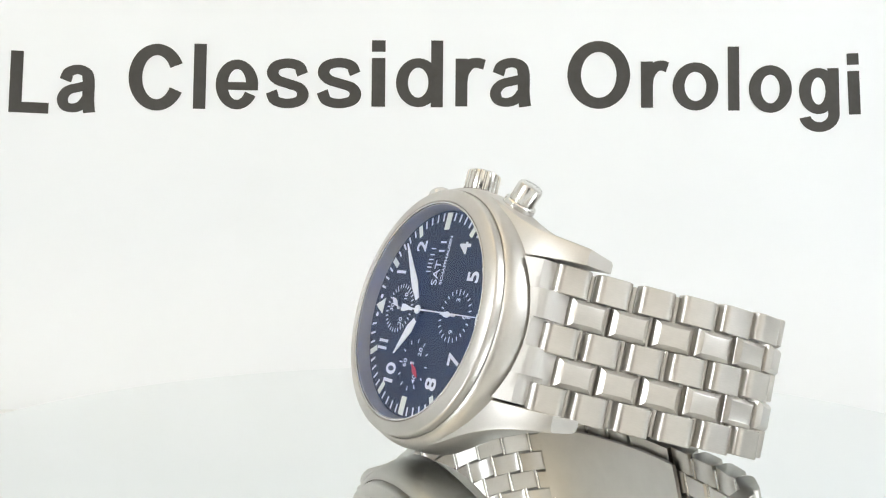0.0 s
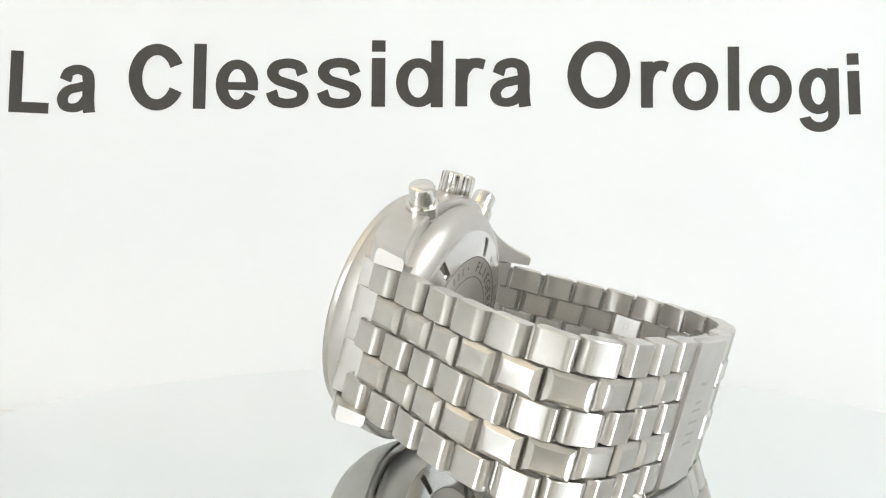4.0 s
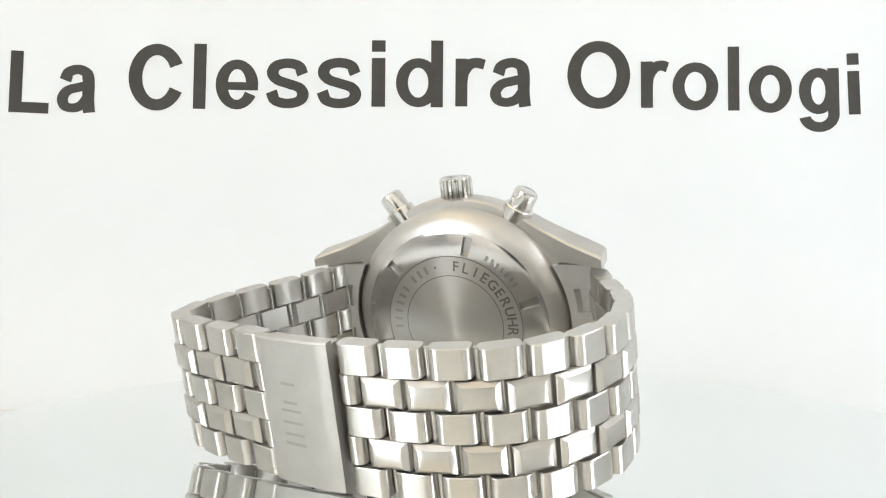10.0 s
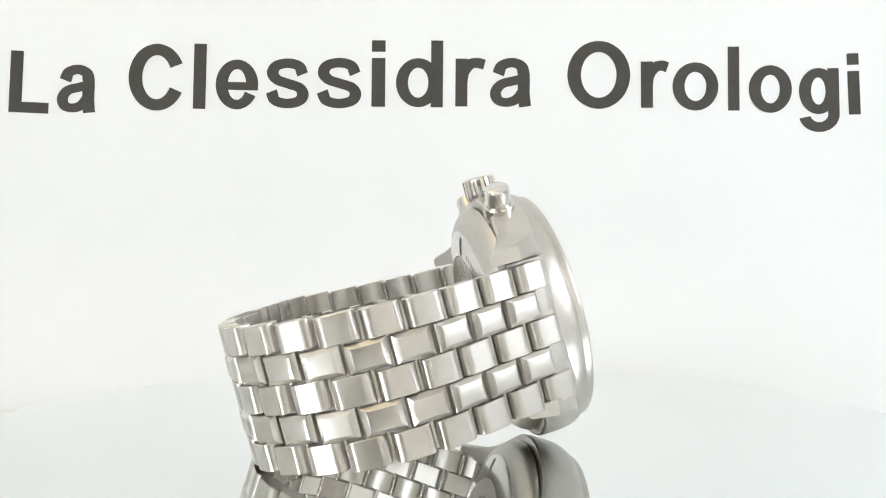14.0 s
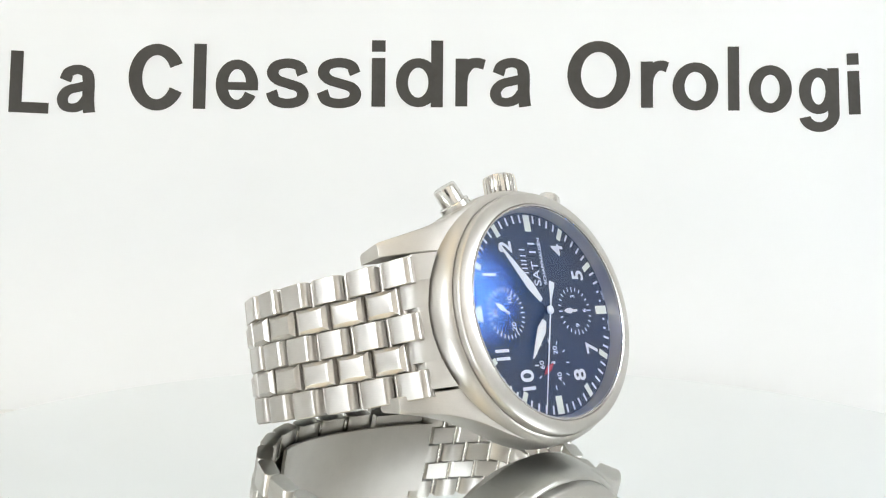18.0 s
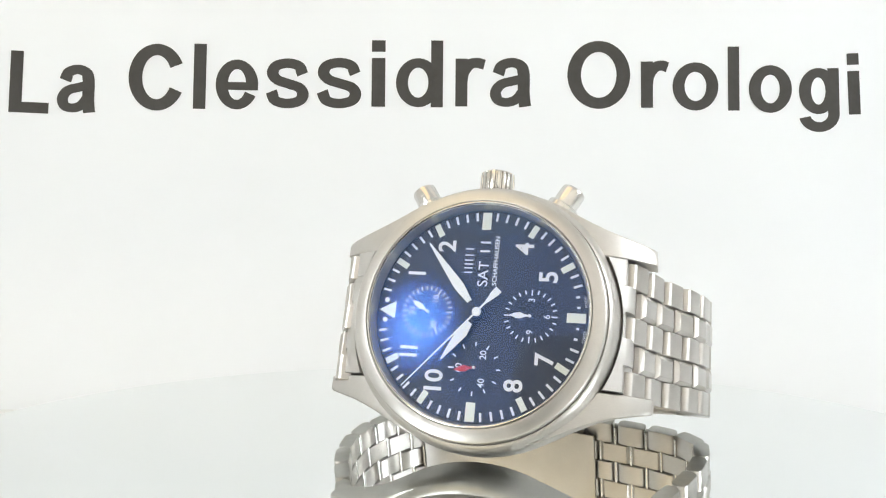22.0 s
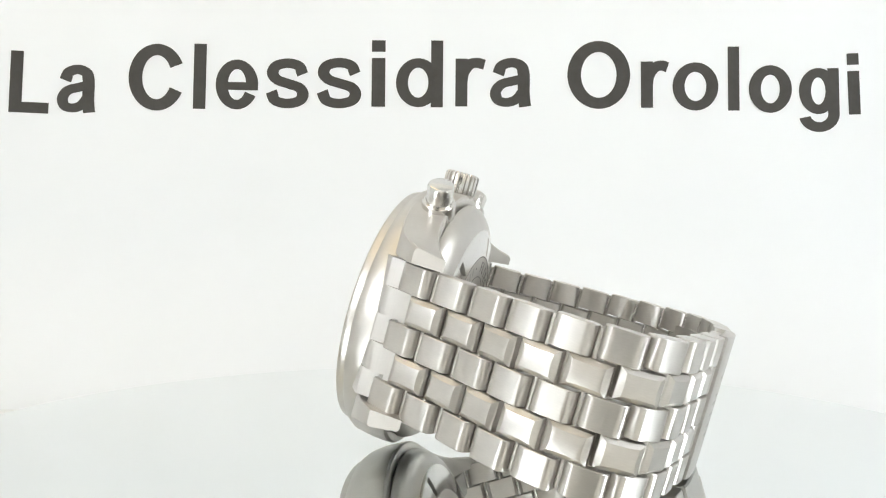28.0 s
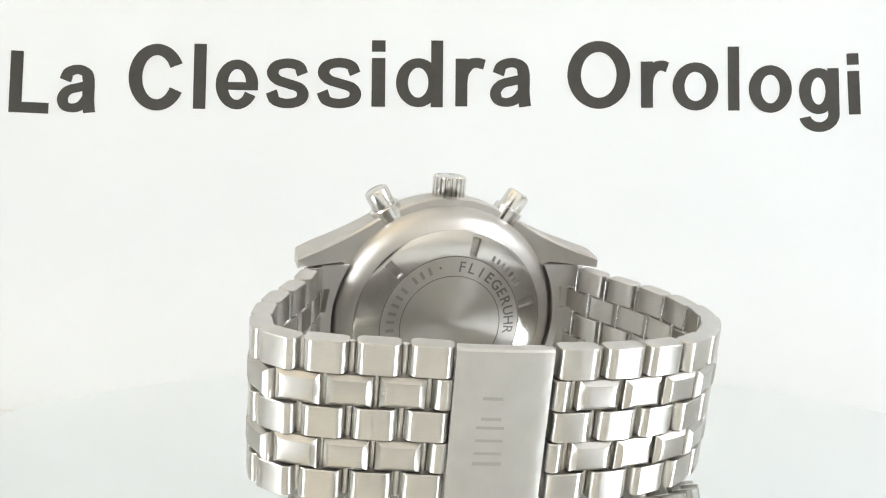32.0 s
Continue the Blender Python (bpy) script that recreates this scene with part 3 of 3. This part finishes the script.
def sweep_hand():
    bm = hand_mesh([(0.16, -2.0), (0.62, -4.2), (0.62, -5.1), (0.0, -5.1)][::-1] + [(0.14, 0.0), (0.1, 10.0), (0.07, 16.9)], 1.75, 1.85)
    ob = part("sweep_seconds_hand", bm, hand_white, watch, "thin white chronograph seconds hand")
    part("hand_hub", lathe([(0, 2.0), (0.55, 2.0), (0.72, 1.92), (0.75, 1.65), (0, 1.65)], 24), hand_white, ob)
    return ob


sweep_seconds = sweep_hand()


def crystal():
    big, edge, h0 = 95.0, 18.04, 2.51
    rise = big - math.sqrt(big * big - edge * edge)
    profile = [(0, h0 + rise)]
    for k in range(1, 13):
        r = edge * k / 12
        profile.append((r, h0 + rise - (big - math.sqrt(big * big - r * r))))
    bm = lathe(profile, 96)
    ob = part("crystal", bm, crystal_mat, watch, "domed sapphire crystal with blue anti-glare coating", 60)
    ob.visible_shadow = False
    return ob


crystal()

# --- bracelet
LOOP = [(22.3, -3.3), (25.3, -8.3), (27.6, -14.4), (30.3, -20.0), (33.6, -26.0), (35.8, -32.4), (36.7, -38.7), (36.0, -42.6), (33.6, -45.4),
        (28.0, -48.1), (20.6, -50.2), (12.9, -52.2), (6.6, -53.5), (0.4, -54.3), (-9.4, -54.7), (-15.3, -54.2), (-22.4, -52.4), (-28.0, -48.4),
        (-32.0, -43.4), (-34.5, -38.0), (-35.2, -30.9), (-33.9, -24.1), (-31.3, -18.2), (-28.5, -12.2), (-25.8, -5.4), (-23.8, -1.1)]
ROW = 4.42


def loop_table():
    """The bracelet's outer line, sampled finely: arc length, u, n."""
    pts = [Vector(p) for p in LOOP]
    ext = [2 * pts[0] - pts[1]] + pts + [2 * pts[-1] - pts[-2]]
    out, s = [], 0.0
    for k in range(1, len(ext) - 2):
        a, b, c, d = ext[k - 1:k + 3]
        for j in range(20):
            t = j / 20
            p = 0.5 * (2 * b + (c - a) * t + (2 * a - 5 * b + 4 * c - d) * t * t + (3 * b - a - 3 * c + d) * t ** 3)
            if out:
                s += (p - out[-1][1]).length
            out.append((s, p))
    out.append((s + (pts[-1] - out[-1][1]).length, pts[-1]))
    return out


TABLE = loop_table()
LENGTH = TABLE[-1][0]


def on_loop(s):
    for (s0, p0), (s1, p1) in zip(TABLE, TABLE[1:]):
        if s <= s1:
            return p0 + (p1 - p0) * ((s - s0) / max(s1 - s0, 1e-9))
    return TABLE[-1][1]


def loop_pose(s, v, sink=0.0, span=2.7):
    """A pose on the loop: x along it, y across the bracelet, z outward."""
    a, b = on_loop(max(s - span, 0)), on_loop(min(s + span, LENGTH))
    x = Vector((b.x - a.x, 0, b.y - a.y)).normalized()
    y = Vector((0, 1, 0))
    z = x.cross(y)
    mid = on_loop(s)
    chord = (a + b) / 2
    mid = (mid + chord) / 2
    lift = -0.68 + 0.001 * (mid.y + 12) ** 2 + 0.008 * mid.x - 0.0096 * mid.y
    o = Vector((mid.x, v + lift, mid.y)) - z * (sink - 0.2)
    m = Matrix((x, y, z)).transposed().to_4x4()
    m.translation = o * MM
    return m


def link_mesh(length, width, thick, pillow):
    """A link, x along the bracelet and z outward: round-shouldered, or with a bevelled pillow top."""
    hx, w = length / 2, width / 2 - 0.09
    if pillow:
        bm, n = bmesh.new(), 6

        def ring(x, y, z, bow_x=0.0, bow_y=0.0, slope=0.0):
            """A rectangle whose sides bow inward, deepest and highest at their middles."""
            out = []
            for k in range(n):
                f = 2 * k / n - 1
                out.append((f * x, -y + bow_y * (1 - f * f), z + slope * bow_y * (1 - f * f)))
            for k in range(n):
                f = 2 * k / n - 1
                out.append((x - bow_x * (1 - f * f), f * y, z + slope * bow_x * (1 - f * f)))
            out += [(-a, -b, c) for a, b, c in out]
            return [bm.verts.new((a * MM, b * MM, c * MM)) for a, b, c in out]
        rings = [ring(hx - 0.5, w - 0.2, -thick), ring(hx, w, -thick + 0.5), ring(hx, w, -0.62), ring(hx - 0.05, w - 0.04, -0.5),
                 ring(hx - 0.14, w - 0.12, -0.4), ring(hx - 0.72, w - 0.6, 0.03, 0.12, 0.1), ring(hx - 0.86, w - 0.7, 0.05, 0.12, 0.1)]
        for a, b in zip(rings, rings[1:]):
            for k in range(4 * n):
                j = (k + 1) % (4 * n)
                bm.faces.new((a[k], a[j], b[j], b[k]))
        for edge in rings[-2:]:
            for v in edge:
                v.co.z += 0.05 * MM * (1 - (v.co.x / (hx * MM)) ** 2)
        top = rings[-1]
        low, high = top[:n + 1], [top[3 * n - k] for k in range(n + 1)]
        bm.faces.new(top[n:2 * n + 1] + [top[2 * n + 1], top[n - 1]])
        bm.faces.new([top[k % (4 * n)] for k in range(3 * n, 4 * n + 1)] + [top[1], top[3 * n - 1]])
        for k in range(1, n - 1):
            bm.faces.new((low[k], low[k + 1], high[k + 1], high[k]))
        bm.faces.new(list(reversed(rings[0])))
    else:
        side = [(-hx + 0.7, -thick), (-hx + 0.2, -thick + 0.25), (-hx, -thick + 0.7), (-hx, -1.2), (-hx + 0.05, -0.8), (-hx + 0.2, -0.45), (-hx + 0.42, -0.22), (-hx + 0.74, -0.07), (-hx + 0.86, 0.0)]
        crown = [((k / 4) * (hx - 0.86), 0.05 * (1 - (k / 4) ** 2)) for k in range(-3, 4)]
        side = side + crown + [(-x, z) for x, z in reversed(side)]
        secs = []
        for y, inset in ((-w, 0.1), (-w + 0.12, 0.0), (w - 0.12, 0.0), (w, 0.1)):
            secs.append([(x * (1 - inset / hx), y, z - (inset if z > -1 else -inset if z < -thick + 0.5 else 0)) for x, z in side])
        bm = loft(secs)
    bmesh.ops.recalc_face_normals(bm, faces=bm.faces)
    return bm


def bracelet():
    core = part("bracelet", curved_plate(CLASP0 + 0.4, CLASP1 - 0.4, -10.4, 10.4, -1.2, 1.9, 12), satin, watch, "five-row steel link bracelet closed in a loop", 30)
    flat = part("link", link_mesh(5.6, ROW, 2.9, False), brushed_link, core, "brushed steel link", 30)
    pill = part("link", link_mesh(5.9, ROW, 2.9, True), brushed_link, core, "pillow-shaped steel link", 20)
    pin = part("pin", lathe([(0, -10.6), (0.45, -10.6), (0.45, 10.6), (0, 10.6)], 16), satin, core, "polished steel joint pin", 30)
    tube = part("pin_tube", lathe([(0, -10.2), (0.42, -10.2), (0.42, 10.2), (0, 10.2)], 14), polished, core, "bright polished pin seen between the links inside", 30)
    boss = part("pin_boss", lathe([(0, 0.0), (0.4, 0.0), (0.45, 0.06), (0.6, 0.06), (0.65, 0.0), (0.85, 0.0), (0.9, 0.06), (1.05, 0.06), (1.05, -0.1), (0, -0.1)], 24), satin, core, "round screw boss on the inner face", 30)
    used, rng = set(), random.Random(5)
    stub = part("link", link_mesh(2.6, ROW, 3.0, False), brushed_link, core, "short steel link", 30)
    for sign, first, far, steps, pillows in ((1, (25.3, -8.3), (28.0, -48.1), 7, 9), (-1, (-26.2, -6.3), (-9.4, -54.7), 10, 11)):
        s0 = nearest_s(*first)
        pitch = (nearest_s(*far) - s0) / steps
        for k in range(2 * pillows + 2):
            at = s0 + sign * 2.8 + pitch * (k - 1) / 2
            if k == 2 * pillows + 1:
                for row in (-1, 1):
                    place(stub, loop_pose(at - sign * 1.5, row * ROW, 0.1, 1.2), used)
                continue
            for row in ((-2, 0, 2) if k % 2 == 0 else (-1, 1)):
                slack = pose(0, 0, 0, rng.uniform(-0.4, 0.4), rng.uniform(-0.7, 0.7), 0)
                place(flat if k % 2 == 0 else pill, loop_pose(at, row * ROW, 0.0 if k % 2 == 0 else -0.1) @ slack, used)
            place(pin, loop_pose(at, 0, 1.75) @ pose(0, 0, 0, 90, 0, 0), used)
            place(tube, loop_pose(at, 0, 2.28) @ pose(0, 0, 0, 90, 0, 0), used)
            if k % 2 == 1 and 4 < k < 13:
                for row in (-1, 1):
                    place(boss, loop_pose(at, row * ROW, 2.76) @ pose(0, 0, 0, 180, 0, 0), used)


def place(ob, m, used):
    """The first call poses the part itself, later ones a copy on the same mesh."""
    if ob in used:
        ob = ob.copy()
        scene.collection.objects.link(ob)
    used.add(ob)
    ob.matrix_basis = m


def curved_plate(s0, s1, v0, v1, out, thick, steps, edge=0.25):
    """A plate that follows the loop; out: how far its face stands out from the links' face."""
    secs = []
    for k in range(steps + 1):
        s = s0 + (s1 - s0) * k / steps
        m = loop_pose(s, 0, 0, 2.0)
        e = edge if k in (0, steps) else 0.0
        ring = [(v0, -thick), (v0, -edge - e), (v0 + edge, -e), (v1 - edge, -e), (v1, -edge - e), (v1, -thick)]
        secs.append([tuple((m @ (Vector((0, y, z + out)) * MM)) / MM) for y, z in ring])
    return loft(secs)


def nearest_s(u, n):
    return min(TABLE, key=lambda e: (e[1] - Vector((u, n))).length)[0]


CLASP0, CLASP1 = nearest_s(12.9, -52.2), nearest_s(0.4, -54.3)
bracelet()


def end_pieces():
    """The solid piece between each pair of lugs, cut back round the bezel."""
    for su in (-1, 1):
        bm = bmesh.new()
        nu = 6
        level, slope, notch, reach = (-1.6, 0.55, 22.95, 24.2) if su > 0 else (-1.7, 0.45, 24.0, 25.1)
        for row in range(5):
            link_row = row % 2 == 0
            end = notch + 1.0 if link_row else reach
            grid = []
            for i in range(7):
                v = -10.6 + 4.24 * (row + i / 6)
                edge = 0.12 if (i in (0, 6) and not link_row) else 0.0
                u0 = math.sqrt(22.6 ** 2 - v * v)
                under = math.sqrt(21.0 ** 2 - v * v)
                line = []
                if link_row:
                    stations = [u0, u0 + 0.12, (u0 + notch) / 2, notch - 0.12, notch, notch + 0.04, end]
                    drops = (0.3, 0.0, 0.0, 0.0, 0.15, 2.8, 2.8)
                else:
                    stations = [u0, u0 + 0.12, (u0 + end) / 2, end - 0.9, end - 0.5, end - 0.2, end]
                    drops = (0.3, 0.0, 0.0, 0.0, 0.15, 0.6, 2.0)
                for j, u in enumerate(stations):
                    top = level - slope * (u - 20.0) - 0.12 * max(0.0, u - 22.0) ** 2 - drops[j] - edge
                    line.append((bm.verts.new((su * u * MM, v * MM, top * MM)), bm.verts.new((su * (under + (end - under) * j / nu) * MM, v * MM, (-9.4 if link_row or j < 3 else -8.4) * MM))))
                grid.append(line)
            for i in range(6):
                for j in range(nu):
                    for k in (0, 1):
                        bm.faces.new((grid[i][j][k], grid[i + 1][j][k], grid[i + 1][j + 1][k], grid[i][j + 1][k]))
                for j in (0, nu):
                    bm.faces.new((grid[i][j][0], grid[i + 1][j][0], grid[i + 1][j][1], grid[i][j][1]))
            for i in (0, 6):
                for j in range(nu):
                    bm.faces.new((grid[i][j][0], grid[i][j + 1][0], grid[i][j + 1][1], grid[i][j][1]))
        bmesh.ops.recalc_face_normals(bm, faces=bm.faces)
        part("end_piece", bm, clasp_steel, watch, "brushed steel bracelet end piece", 30)


end_pieces()


def clasp():
    cover = part("clasp", curved_plate(CLASP0 + 0.1, CLASP1 - 0.1, -11.05, 11.05, 0.55, 1.6, 12), clasp_steel, watch, "plain brushed steel folding clasp cover", 30)
    mid = (CLASP0 + CLASP1) / 2
    for y0, y1, half in ((-4.8, -4.3, 1.9), (-3.3, -2.9, 1.8), (-1.5, -1.1, 1.8), (0.3, 0.7, 1.8), (1.5, 1.95, 1.3), (4.3, 4.75, 1.3)):
        bm = bmesh.new()
        box(bm, -half * MM, half * MM, y0 * MM, y1 * MM, -0.03 * MM, 0.012 * MM)
        part("engraved_mark", bm, mark_steel, cover, m=loop_pose(mid - 1.2, 0, -0.55))
    part("clasp_blade", curved_plate(CLASP0 - 2.0, CLASP1 + 27.0, -8.2, 8.2, -3.2, 0.9, 30), satin, watch, "smooth steel folding blade inside the clasp", 30)


clasp()


# ---------------------------------------------------------------- movement
def motions():
    turn, rows, sweep_rows, small_rows = [], [], [], []
    for k in range(65):
        t = k * 0.5
        a = TURN_RATE * (t - FRONT_TIME) - 2.1375
        turn.append((t, pose(0, 0, 0, 0, 0, a)))
        rows.append((t, pose(0, 0, 0, 0, 0, a) @ CASE))
        sweep_rows.append((t, face_pose(0, 0, 0, 180 + 6 * t)))
        small_rows.append((t, face_pose(0.0, -8.75, 0, 219 + 6 * t)))
    walk(turntable, turn)
    walk(watch, rows)
    walk(sweep_seconds, sweep_rows)
    walk(small_seconds_hand, small_rows)


motions()
